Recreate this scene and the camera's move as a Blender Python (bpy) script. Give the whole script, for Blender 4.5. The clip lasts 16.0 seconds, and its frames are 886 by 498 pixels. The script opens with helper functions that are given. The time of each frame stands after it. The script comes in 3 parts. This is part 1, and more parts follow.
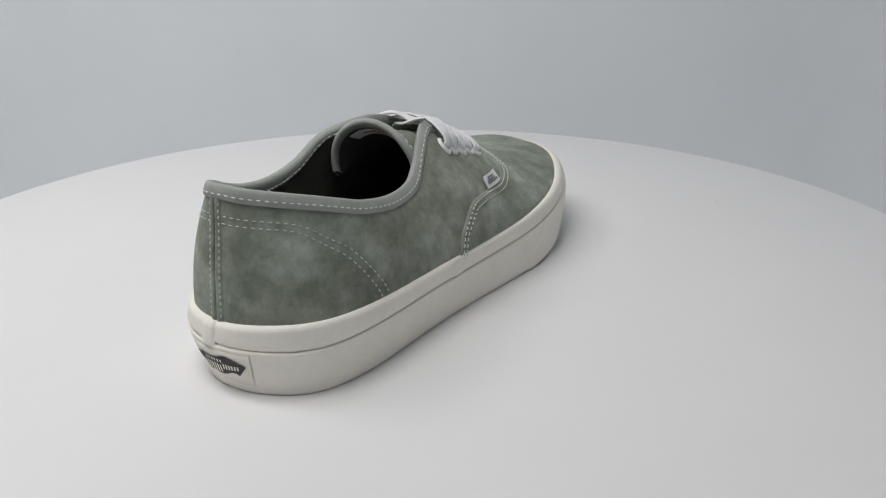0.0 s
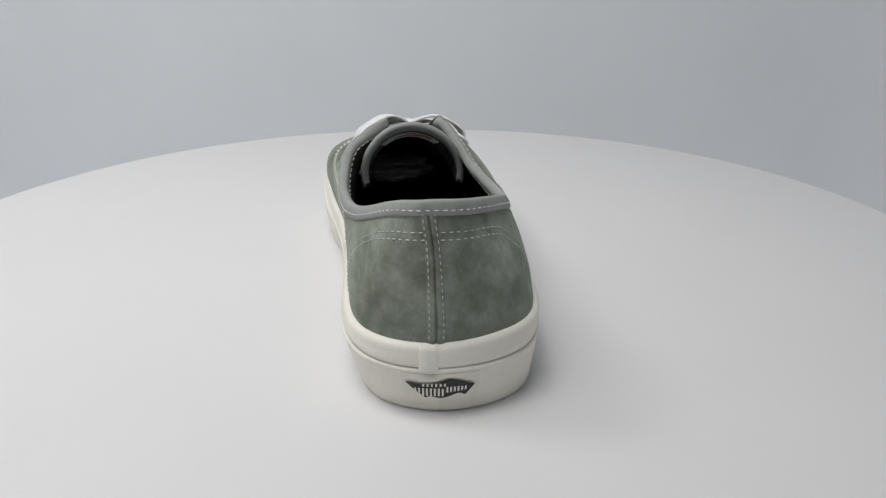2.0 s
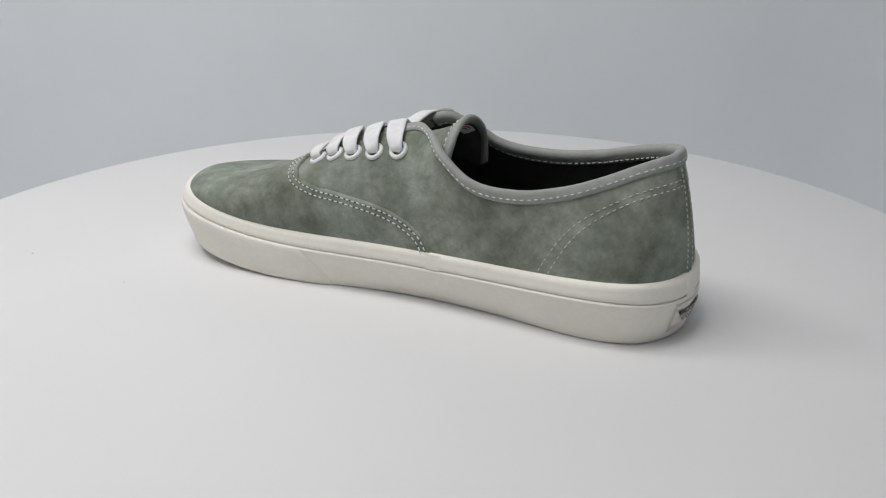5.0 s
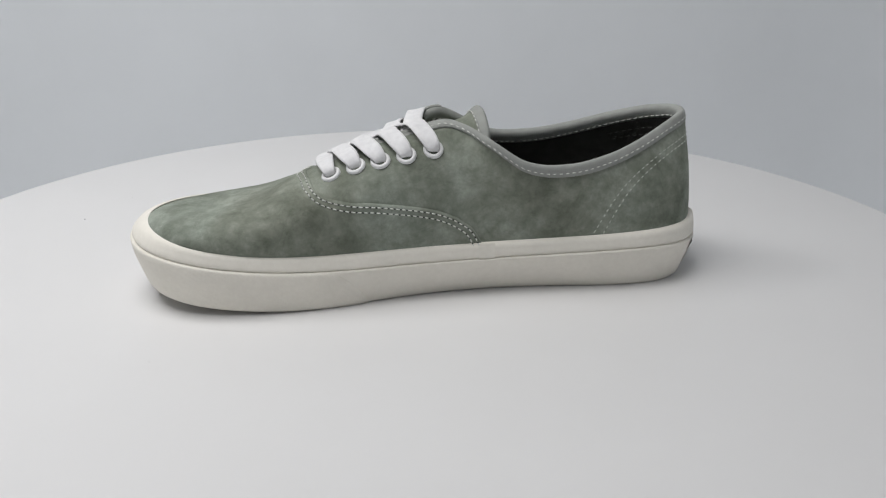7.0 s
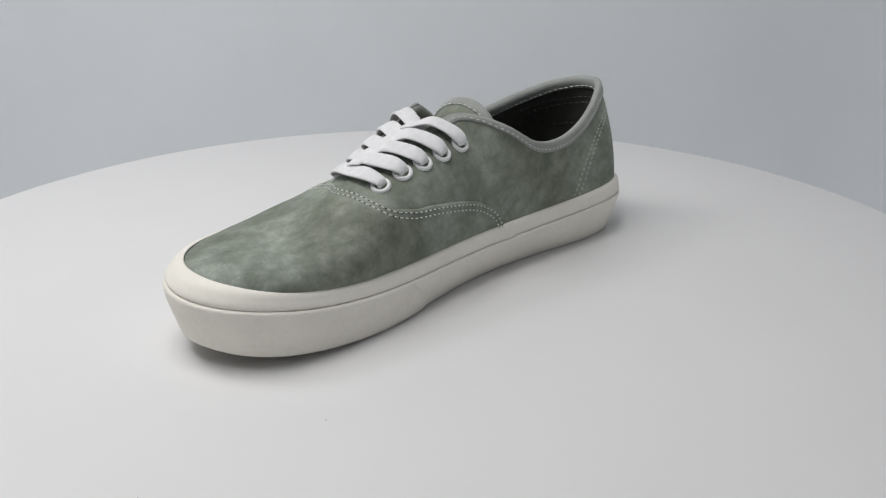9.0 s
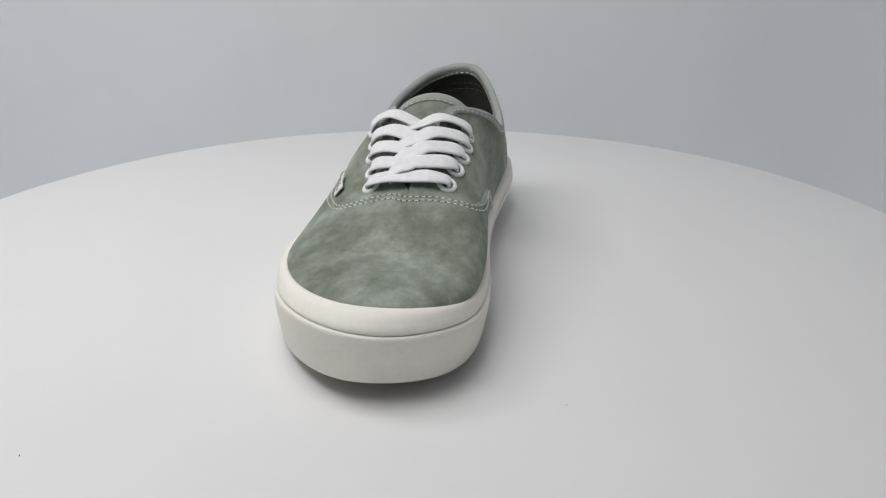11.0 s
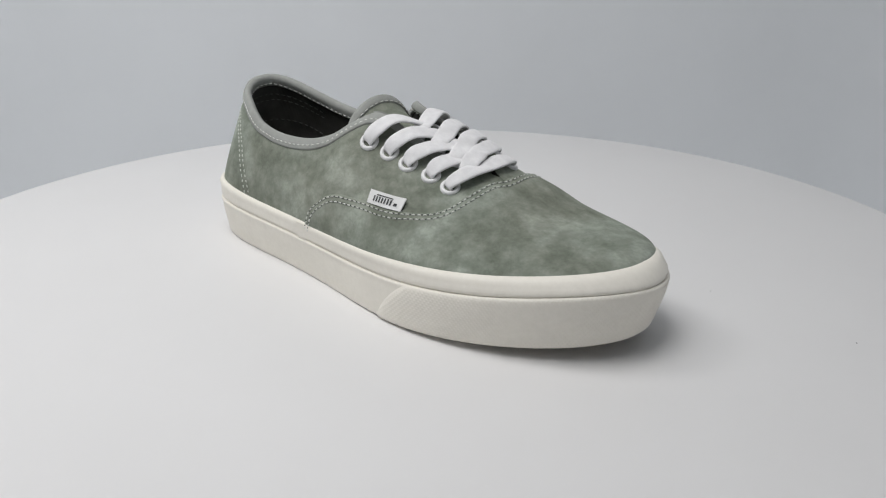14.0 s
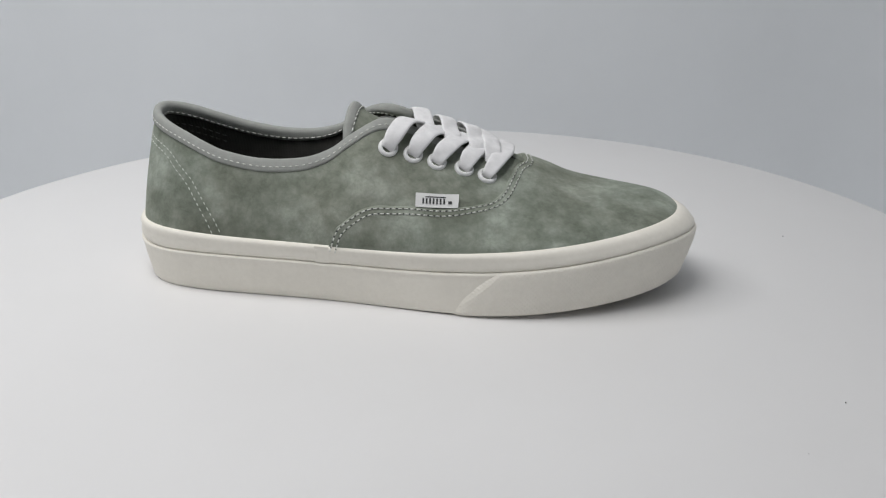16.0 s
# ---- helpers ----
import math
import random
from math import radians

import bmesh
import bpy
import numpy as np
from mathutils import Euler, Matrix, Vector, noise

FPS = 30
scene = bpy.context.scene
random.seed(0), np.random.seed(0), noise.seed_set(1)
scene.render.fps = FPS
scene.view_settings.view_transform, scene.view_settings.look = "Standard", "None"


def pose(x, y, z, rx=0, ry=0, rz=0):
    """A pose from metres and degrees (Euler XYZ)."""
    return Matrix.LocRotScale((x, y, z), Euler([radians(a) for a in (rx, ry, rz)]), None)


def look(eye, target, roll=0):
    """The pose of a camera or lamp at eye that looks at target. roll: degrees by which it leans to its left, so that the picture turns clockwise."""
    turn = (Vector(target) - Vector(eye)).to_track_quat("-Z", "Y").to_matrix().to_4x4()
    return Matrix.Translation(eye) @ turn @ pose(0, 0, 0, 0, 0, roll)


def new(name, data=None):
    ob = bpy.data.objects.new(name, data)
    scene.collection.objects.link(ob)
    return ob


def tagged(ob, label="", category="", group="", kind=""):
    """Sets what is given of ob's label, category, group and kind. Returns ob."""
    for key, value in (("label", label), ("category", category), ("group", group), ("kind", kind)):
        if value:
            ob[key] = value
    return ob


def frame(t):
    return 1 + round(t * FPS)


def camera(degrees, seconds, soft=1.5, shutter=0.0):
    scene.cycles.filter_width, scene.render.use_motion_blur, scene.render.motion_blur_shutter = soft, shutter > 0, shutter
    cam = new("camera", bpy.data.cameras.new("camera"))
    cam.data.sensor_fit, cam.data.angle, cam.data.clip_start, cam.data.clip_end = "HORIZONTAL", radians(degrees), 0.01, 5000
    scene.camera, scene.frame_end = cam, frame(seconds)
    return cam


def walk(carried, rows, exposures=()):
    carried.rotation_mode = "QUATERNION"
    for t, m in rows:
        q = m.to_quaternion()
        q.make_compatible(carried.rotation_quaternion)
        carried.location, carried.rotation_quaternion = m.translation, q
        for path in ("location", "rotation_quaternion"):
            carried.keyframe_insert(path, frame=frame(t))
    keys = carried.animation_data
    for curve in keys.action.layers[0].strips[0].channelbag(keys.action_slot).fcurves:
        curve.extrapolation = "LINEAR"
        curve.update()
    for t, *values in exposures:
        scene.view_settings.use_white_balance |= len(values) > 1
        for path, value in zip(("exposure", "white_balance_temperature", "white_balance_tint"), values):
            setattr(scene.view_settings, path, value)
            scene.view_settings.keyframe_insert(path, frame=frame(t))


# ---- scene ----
# camera: still, on a stand before the turntable
cam = camera(50.17, 16.0, soft=1.2)
EYE = (0.0, -0.472, 0.1988)
VIEW = Matrix.Translation(EYE) @ Euler((radians(90 - 21.545), 0, radians(-1.7495))).to_matrix().to_4x4() @ pose(0, 0, 0, 0, 0, -0.241)
walk(cam, [(0, VIEW), (16, VIEW)])

# ---- light: one big softbox overhead and a softer one beside the table ----
world = bpy.data.worlds.new("studio")
scene.world = world
world.use_nodes = True
world.node_tree.nodes["Background"].inputs[0].default_value = (1.0, 1.0, 1.0, 1)
world.node_tree.nodes["Background"].inputs[1].default_value = 0.10


def softbox(name, eye, target, sx, sy, power, colour, spread):
    lamp = bpy.data.lights.new(name, "AREA")
    lamp.shape, lamp.size, lamp.size_y, lamp.energy, lamp.color = "RECTANGLE", sx, sy, power, colour
    lamp.spread = radians(spread)
    ob = new(name, lamp)
    ob.matrix_world = look(eye, target)
    return ob


softbox("softbox_top", (-0.26, -0.18, 1.0), (-0.18, -0.03, 0.0), 0.60, 0.60, 3.27, (0.978, 0.968, 0.962), 130)
softbox("softbox_side", (-0.42, 0.06, 0.64), (0.0, 0.0, 0.0), 0.20, 0.20, 0.95, (0.978, 0.968, 0.962), 170)


# ---- node helpers ----
def mat(name, colour, rough=0.6, metal=0.0, spec=0.5):
    m = bpy.data.materials.new(name)
    m.use_nodes = True
    b = m.node_tree.nodes["Principled BSDF"]
    b.inputs["Base Color"].default_value = (*colour, 1)
    b.inputs["Roughness"].default_value = rough
    b.inputs["Metallic"].default_value = metal
    b.inputs["Specular IOR Level"].default_value = spec
    return m, m.node_tree.nodes, m.node_tree.links, b


def noise_node(n, l, scale, detail=4, rough=0.55, coords=None, distort=0.0):
    t = n.new("ShaderNodeTexNoise")
    t.inputs["Scale"].default_value, t.inputs["Detail"].default_value = scale, detail
    t.inputs["Roughness"].default_value, t.inputs["Distortion"].default_value = rough, distort
    if coords is not None:
        l.new(coords, t.inputs["Vector"])
    return t


def ramp(n, l, fac, stops):
    r = n.new("ShaderNodeValToRGB")
    while len(r.color_ramp.elements) < len(stops):
        r.color_ramp.elements.new(0.5)
    for e, (p, c) in zip(r.color_ramp.elements, stops):
        e.position, e.color = p, (*c, 1)
    l.new(fac, r.inputs[0])
    return r


def mix(n, l, kind, fac, a, b):
    m = n.new("ShaderNodeMix")
    m.data_type, m.blend_type = "RGBA", kind
    if isinstance(fac, float):
        m.inputs[0].default_value = fac
    else:
        l.new(fac, m.inputs[0])
    for sock, v in ((m.inputs[6], a), (m.inputs[7], b)):
        if isinstance(v, tuple):
            sock.default_value = (*v, 1)
        else:
            l.new(v, sock)
    return m.outputs[2]


def bump(n, l, b, height, strength, dist, below=None):
    t = n.new("ShaderNodeBump")
    t.inputs["Strength"].default_value, t.inputs["Distance"].default_value = strength, dist
    l.new(height, t.inputs["Height"])
    if below is not None:
        l.new(below, t.inputs["Normal"])
    l.new(t.outputs[0], b.inputs["Normal"])
    return t.outputs[0]


def coords(n):
    return n.new("ShaderNodeTexCoord").outputs["Object"]


# ---- materials ----
def suede_mat():
    m, n, l, b = mat("sage_suede", (0.16, 0.19, 0.145), 0.92, spec=0.25)
    c = coords(n)
    big = noise_node(n, l, 34, 6, 0.60, c, 0.15)
    mid = noise_node(n, l, 120, 5, 0.60, c, 0.12)
    fine = noise_node(n, l, 640, 4, 0.65, c)
    pile = noise_node(n, l, 2200, 2, 0.5, c)
    base = ramp(n, l, big.outputs[0], [(0.30, (0.142, 0.155, 0.126)), (0.43, (0.205, 0.223, 0.186)), (0.56, (0.268, 0.290, 0.249)), (0.72, (0.370, 0.394, 0.350))])
    blot = ramp(n, l, mid.outputs[0], [(0.32, (0.70, 0.715, 0.68)), (0.50, (1.0, 1.0, 1.0)), (0.68, (1.34, 1.31, 1.33))])
    k = mix(n, l, "MULTIPLY", 0.72, base.outputs[0], blot.outputs[0])
    hue = noise_node(n, l, 15, 3, 0.5, c)
    k = mix(n, l, "MULTIPLY", 0.6, k, ramp(n, l, hue.outputs[0], [(0.38, (1.02, 1.0, 0.965)), (0.60, (0.96, 1.0, 0.98))]).outputs[0])
    scuff = noise_node(n, l, 48, 4, 0.6, c, 1.2)
    lines = ramp(n, l, scuff.outputs[0], [(0.45, (1, 1, 1)), (0.495, (0.80, 0.82, 0.80)), (0.53, (1, 1, 1)), (0.62, (1.08, 1.08, 1.08))])
    k = mix(n, l, "MULTIPLY", 0.5, k, lines.outputs[0])
    grain = ramp(n, l, fine.outputs[0], [(0.27, (0.82, 0.83, 0.82)), (0.73, (1.15, 1.14, 1.14))])
    k = mix(n, l, "MULTIPLY", 0.6, k, grain.outputs[0])
    l.new(k, b.inputs["Base Color"])
    b.inputs["Sheen Weight"].default_value = 0.20
    b.inputs["Sheen Roughness"].default_value = 0.45
    b.inputs["Sheen Tint"].default_value = (0.75, 0.82, 0.72, 1)
    low = bump(n, l, b, mid.outputs[0], 0.18, 0.0012)
    bump(n, l, b, pile.outputs[0], 0.30, 0.0003, low)
    return m


def fabric_mat(name, colour, scale=1400, rough=0.9, depth=0.0002, vary=0.18):
    m, n, l, b = mat(name, colour, rough, spec=0.25)
    c = coords(n)
    w1, w2 = n.new("ShaderNodeTexWave"), n.new("ShaderNodeTexWave")
    w1.bands_direction, w2.bands_direction = "X", "Z"
    for w in (w1, w2):
        w.inputs["Scale"].default_value, w.inputs["Distortion"].default_value = scale / 6.0, 1.2
        l.new(c, w.inputs["Vector"])
    weave = mix(n, l, "ADD", 1.0, w1.outputs[0], w2.outputs[0])
    v = noise_node(n, l, 160, 4, 0.6, c)
    r = ramp(n, l, v.outputs[0], [(0.25, tuple(x * (1 - vary) for x in colour)), (0.75, tuple(min(1, x * (1 + vary)) for x in colour))])
    l.new(r.outputs[0], b.inputs["Base Color"])
    bump(n, l, b, weave, 0.12, depth)
    return m


def lace_mat():
    m, n, l, b = mat("white_cotton", (0.68, 0.675, 0.69), 0.95, spec=0.2)
    c = coords(n)
    v = n.new("ShaderNodeTexVoronoi")
    v.inputs["Scale"].default_value = 2400
    l.new(c, v.inputs["Vector"])
    d = noise_node(n, l, 260, 4, 0.6, c)
    r = ramp(n, l, d.outputs[0], [(0.25, (0.74, 0.735, 0.745)), (0.75, (0.87, 0.865, 0.87))])
    l.new(r.outputs[0], b.inputs["Base Color"])
    bump(n, l, b, v.outputs["Distance"], 0.28, 0.0002)
    b.inputs["Sheen Weight"].default_value = 0.2
    return m


def rubber_mat(name, colour, rough=0.55, dirt=0.10):
    m, n, l, b = mat(name, colour, rough, spec=0.4)
    c = coords(n)
    d = noise_node(n, l, 55, 5, 0.65, c)
    r = ramp(n, l, d.outputs[0], [(0.28, tuple(x * (1 - dirt) for x in colour)), (0.62, colour)])
    f = noise_node(n, l, 420, 3, 0.6, c)
    k = mix(n, l, "MULTIPLY", 0.5, r.outputs[0], ramp(n, l, f.outputs[0], [(0.2, (0.93, 0.925, 0.91)), (0.7, (1.03, 1.03, 1.03))]).outputs[0])
    l.new(k, b.inputs["Base Color"])
    rr = ramp(n, l, d.outputs[0], [(0.3, (rough + 0.1,) * 3), (0.7, (rough - 0.06,) * 3)])
    l.new(rr.outputs[0], b.inputs["Roughness"])
    bump(n, l, b, f.outputs[0], 0.10, 0.0004)
    return m


def bumper_mat():
    m = rubber_mat("bumper_rubber", (0.89, 0.855, 0.775), 0.6, 0.06)
    n, l = m.node_tree.nodes, m.node_tree.links
    b = n["Principled BSDF"]
    c = coords(n)
    a = []
    for sgn in (1, -1):
        w = n.new("ShaderNodeTexWave")
        w.bands_direction = "DIAGONAL"
        w.inputs["Scale"].default_value = 240
        mp = n.new("ShaderNodeMapping")
        mp.inputs["Scale"].default_value = (1, 1, sgn * 1.1)
        l.new(c, mp.inputs["Vector"])
        l.new(mp.outputs[0], w.inputs["Vector"])
        a.append(w.outputs[0])
    bump(n, l, b, mix(n, l, "MULTIPLY", 1.0, a[0], a[1]), 0.28, 0.0004)
    return m


def plain_mat(name, colour, rough, grain, amount, relief=0.05, depth=0.0005):
    m, n, l, b = mat(name, colour, rough)
    c = coords(n)
    d = noise_node(n, l, grain, 5, 0.6, c)
    r = ramp(n, l, d.outputs[0], [(0.3, tuple(x * (1 - amount) for x in colour)), (0.7, tuple(min(1.0, x * (1 + amount)) for x in colour))])
    l.new(r.outputs[0], b.inputs["Base Color"])
    f = noise_node(n, l, grain * 40, 2, 0.5, c)
    bump(n, l, b, f.outputs[0], relief, depth)
    return m


SUEDE = suede_mat()
PIPING = fabric_mat("grey_green_binding", (0.345, 0.355, 0.335), 1800, 0.75, 0.00012, 0.10)
LINING = fabric_mat("dark_canvas_lining", (0.078, 0.077, 0.070), 1200, 0.95, 0.0003, 0.2)
INSOLE = fabric_mat("dark_insole", (0.045, 0.046, 0.046), 1200, 0.95, 0.0002, 0.2)
LACE = lace_mat()
RUBBER = rubber_mat("off_white_rubber", (0.905, 0.87, 0.79), 0.55, 0.05)
BUMPER = bumper_mat()
TREAD = rubber_mat("tread_rubber", (0.40, 0.36, 0.29), 0.7, 0.2)
THREAD = plain_mat("pale_thread", (0.72, 0.73, 0.69), 0.8, 900, 0.08)
THREAD_GREY = plain_mat("grey_thread", (0.56, 0.58, 0.53), 0.8, 900, 0.1)
METAL_WHITE = plain_mat("white_enamel", (0.82, 0.82, 0.82), 0.35, 300, 0.03)
TAG = fabric_mat("white_woven_label", (0.80, 0.80, 0.79), 2200, 0.8, 0.0001, 0.04)
INK = plain_mat("black_ink", (0.028, 0.028, 0.03), 0.6, 500, 0.2)
DECAL = plain_mat("pale_rubber_label", (0.83, 0.793, 0.712), 0.45, 300, 0.03)
DISC = plain_mat("white_laminate", (0.78, 0.775, 0.775), 0.42, 9, 0.012, 0.03, 0.0002)
WALL = plain_mat("white_backdrop", (0.910, 0.930, 0.951), 0.9, 6, 0.02)
RED = plain_mat("red_print", (0.45, 0.10, 0.07), 0.7, 500, 0.1)
THREAD_DARK = plain_mat("dark_thread", (0.11, 0.11, 0.10), 0.8, 900, 0.1)
DUST = plain_mat("grey_dust", (0.16, 0.16, 0.16), 0.9, 900, 0.2)


# ---- mesh helpers ----
def link_mesh(name, verts, faces, material, parent=None, label="", smooth=True):
    me = bpy.data.meshes.new(name)
    me.from_pydata([tuple(v) for v in verts], [], faces)
    me.materials.append(material)
    if smooth:
        me.polygons.foreach_set("use_smooth", [True] * len(me.polygons))
    me.update()
    ob = new(name, me)
    if parent is not None:
        ob.parent = parent
    if label:
        ob["label"] = label
    return ob


def part(name, bm, material, parent, label="", smooth=True):
    me = bpy.data.meshes.new(name)
    bm.to_mesh(me)
    bm.free()
    me.materials.append(material)
    if smooth:
        me.polygons.foreach_set("use_smooth", [True] * len(me.polygons))
    ob = new(name, me)
    ob.parent = parent
    if label:
        ob["label"] = label
    return ob


def grid_faces(rows, cols, wrap_rows=False, wrap_cols=False, flip=False):
    out = []
    for i in range(rows if wrap_rows else rows - 1):
        for j in range(cols if wrap_cols else cols - 1):
            a, b = i * cols + j, i * cols + (j + 1) % cols
            c, d = ((i + 1) % rows) * cols + (j + 1) % cols, ((i + 1) % rows) * cols + j
            out.append((a, d, c, b) if flip else (a, b, c, d))
    return out


def auto_smooth(ob, angle=40):
    me = ob.data
    bm = bmesh.new()
    bm.from_mesh(me)
    for e in bm.edges:
        if len(e.link_faces) == 2 and e.calc_face_angle(0) > radians(angle):
            e.smooth = False
    bm.to_mesh(me)
    bm.free()
    return ob


# ---- the shoe's form: x to the toe, y to its inner side, z up, in metres ----
# the sole's outline and, along it, the heights and insets of its edges (closed splines, counted from the toe along the inner side)
OUTLINE = np.array([(0.1499, 0.009), (0.1399, 0.0292), (0.1213, 0.0415), (0.0930, 0.0442), (0.0553, 0.0434), (0.0076, 0.0373), (-0.0468, 0.0389), (-0.0946, 0.0446), (-0.1255, 0.0417), (-0.1408, 0.0258),
                    (-0.1461, 0.0035), (-0.1399, -0.0188), (-0.1258, -0.0352), (-0.0926, -0.042), (-0.0483, -0.044), (-0.002, -0.0486), (0.0446, -0.0569), (0.0913, -0.0527), (0.1300, -0.0350), (0.1492, -0.0126)])
SOLE_Z = np.array([0.0090, 0.0072, 0.0050, 0.0018, 0.0, 0.0, 0.0, 0.0, 0.0, 0.0, 0.0, 0.0, 0.0, 0.0, 0.0, 0.0, 0.0008, 0.0038, 0.0070, 0.0090])
GROOVE_Z = np.array([0.0317, 0.0308, 0.0281, 0.0230, 0.0202, 0.02, 0.0206, 0.0225, 0.0225, 0.0212, 0.0214, 0.0211, 0.0210, 0.0216, 0.0212, 0.0202, 0.0224, 0.027, 0.0330, 0.0340])
FOX_Z = np.array([0.0412, 0.0400, 0.0370, 0.0308, 0.0281, 0.0284, 0.029, 0.0304, 0.0318, 0.0314, 0.0312, 0.0330, 0.0332, 0.0314, 0.0306, 0.0299, 0.0322, 0.0359, 0.0408, 0.0415])
SOLE_IN = np.array([0.0060, 0.0058, 0.0052, 0.0030, 0.0022, 0.0085, 0.010, 0.0060, 0.0060, 0.0060, 0.0040, 0.0030, 0.0022, 0.0023, 0.0026, 0.0, -0.0015, 0.0012, 0.0045, 0.0058])
FOX_IN = np.array([0.0068, 0.0044, 0.0022, 0.0020, 0.0018, 0.0008, 0.0006, 0.0018, 0.0014, 0.0017, 0.0012, 0.0002, -0.0010, 0.0000, -0.0004, -0.0015, 0.0002, 0.0028, 0.0045, 0.0076])
# the upper's inner edge: ridge over the toes, lacing edges and topline: key on the outline (0 to 40), x, y, z
RIM_KEYS = np.array([(0, 0.1165, 0.0045), (2, 0.104, 0.0045), (4, 0.086, 0.0045), (5, 0.072, 0.0045), (5.9, 0.0585, 0.005), (6.5, 0.050, 0.0058), (7, 0.037, 0.0088), (8, 0.010, 0.0125), (8.6, -0.007, 0.015), (9.0, -0.017, 0.0235), (9.4, -0.027, 0.0345),
                     (10, -0.044, 0.0395), (11, -0.0665, 0.0387), (12, -0.088, 0.0347), (13, -0.105, 0.0297), (14, -0.118, 0.0245), (15, -0.1265, 0.0200), (16, -0.132, 0.0145), (17, -0.1328, 0.007), (18, -0.1318, 0.001),
                     (19, -0.1286, -0.0047), (20, -0.1226, -0.0110), (21, -0.1154, -0.0157), (22, -0.1070, -0.0200), (23, -0.0970, -0.0245), (24, -0.086, -0.0277), (25, -0.067, -0.0288), (26, -0.046, -0.0262), (26.6, -0.033, -0.0217)])
RIM_KEYS_2 = np.array([(27, -0.0225, -0.0175), (27.45, -0.008, -0.0125), (28, 0.006, -0.0100), (29, 0.029, -0.0072), (29.6, 0.046, -0.0010), (30.2, 0.0585, 0.005), (31, 0.070, 0.003), (32, 0.083, 0.0035), (34, 0.103, 0.004), (36, 0.1155, 0.004), (38, 0.120, 0.0042)])
RIM_Z = np.array([0.0474, 0.0487, 0.0528, 0.0575, 0.0622, 0.0672, 0.0728, 0.0808, 0.0860, 0.0848, 0.0795, 0.0690, 0.0665, 0.0700, 0.0757, 0.0812, 0.0843, 0.0858, 0.0860, 0.0854,
                  0.0843, 0.0826, 0.0804, 0.0778, 0.0745, 0.0712, 0.0682, 0.0687, 0.0725, 0.0795, 0.0862, 0.0808, 0.0705, 0.0658, 0.0622, 0.0582, 0.0534, 0.0488, 0.0474, 0.0470])


def closed_spline(ctrl, u):
    """A closed cubic B-spline at u (0 to 40 once round)."""
    ctrl = np.asarray(ctrl, float)
    k = len(ctrl)
    u = (np.asarray(u, float) / 40.0 * k) % k
    i = np.floor(u).astype(int)
    f = (u - i).reshape(-1, *([1] * (ctrl.ndim - 1)))
    w = ((1 - f) ** 3 / 6, (3 * f ** 3 - 6 * f * f + 4) / 6, (-3 * f ** 3 + 3 * f * f + 3 * f + 1) / 6, f ** 3 / 6)
    return sum(w[q] * ctrl[(i + q) % k] for q in range(4))


def through_keys(keys, values, u, period=None):
    """A smooth curve through values at increasing keys (Catmull-Rom in the key)."""
    keys, values, u = np.asarray(keys, float), np.asarray(values, float), np.asarray(u, float)
    if period:
        keys = np.concatenate([keys[-2:] - period, keys, keys[:2] + period])
        values = np.concatenate([values[-2:], values, values[:2]])
        u = u % period
    m = np.zeros_like(values)
    m[1:-1] = ((values[2:] - values[:-2]).T / (keys[2:] - keys[:-2])).T
    m[0], m[-1] = (values[1] - values[0]) / (keys[1] - keys[0]), (values[-1] - values[-2]) / (keys[-1] - keys[-2])
    i = np.clip(np.searchsorted(keys, u, side="right") - 1, 0, len(keys) - 2)
    h = keys[i + 1] - keys[i]
    f = (u - keys[i]) / h
    sh = (-1, *([1] * (values.ndim - 1)))
    f, h = f.reshape(sh), h.reshape(sh)
    return (2 * f ** 3 - 3 * f * f + 1) * values[i] + (f ** 3 - 2 * f * f + f) * h * m[i] + (-2 * f ** 3 + 3 * f * f) * values[i + 1] + (f ** 3 - f * f) * h * m[i + 1]


ALL_RIM = np.concatenate([RIM_KEYS, RIM_KEYS_2])
RIM = np.c_[ALL_RIM[:, 1:], RIM_Z]
RIM_AT = ALL_RIM[:, 0]


def outline(s):
    p = closed_spline(OUTLINE, s)
    t = closed_spline(OUTLINE, np.asarray(s) + 0.05) - closed_spline(OUTLINE, np.asarray(s) - 0.05)
    n = np.stack([t[:, 1], -t[:, 0]], 1)
    return p, n / np.linalg.norm(n, axis=1)[:, None]


def sole_point(s, inset, z):
    p, n = outline(s)
    return np.c_[p - n * np.reshape(inset, (-1, 1)), np.broadcast_to(z, (len(p),))]


RIDGE_X = np.array([0.0585, 0.070, 0.083, 0.103, 0.1155, 0.125])
RIDGE_Y = np.array([0.005, 0.0105, 0.013, 0.013, 0.011, 0.009])
RIDGE_Z = np.array([0.0622, 0.0566, 0.0502, 0.0453, 0.0446, 0.0446])


def rim(s, overlap=0.0):
    s = np.asarray(s, float) % 40.0
    p = through_keys(RIM_AT, RIM, s, 40.0)
    ridge = (s <= 5.9) | (s >= 30.2)
    p[ridge, 1] = through_keys(RIDGE_X, RIDGE_Y, p[ridge, 0]) + np.where(s[ridge] < 20, -overlap, overlap) * np.clip(np.minimum(s[ridge], 40 - s[ridge]) / 3 - 0.3, 0, 1)
    p[ridge, 2] = through_keys(RIDGE_X, RIDGE_Z, p[ridge, 0])
    return p


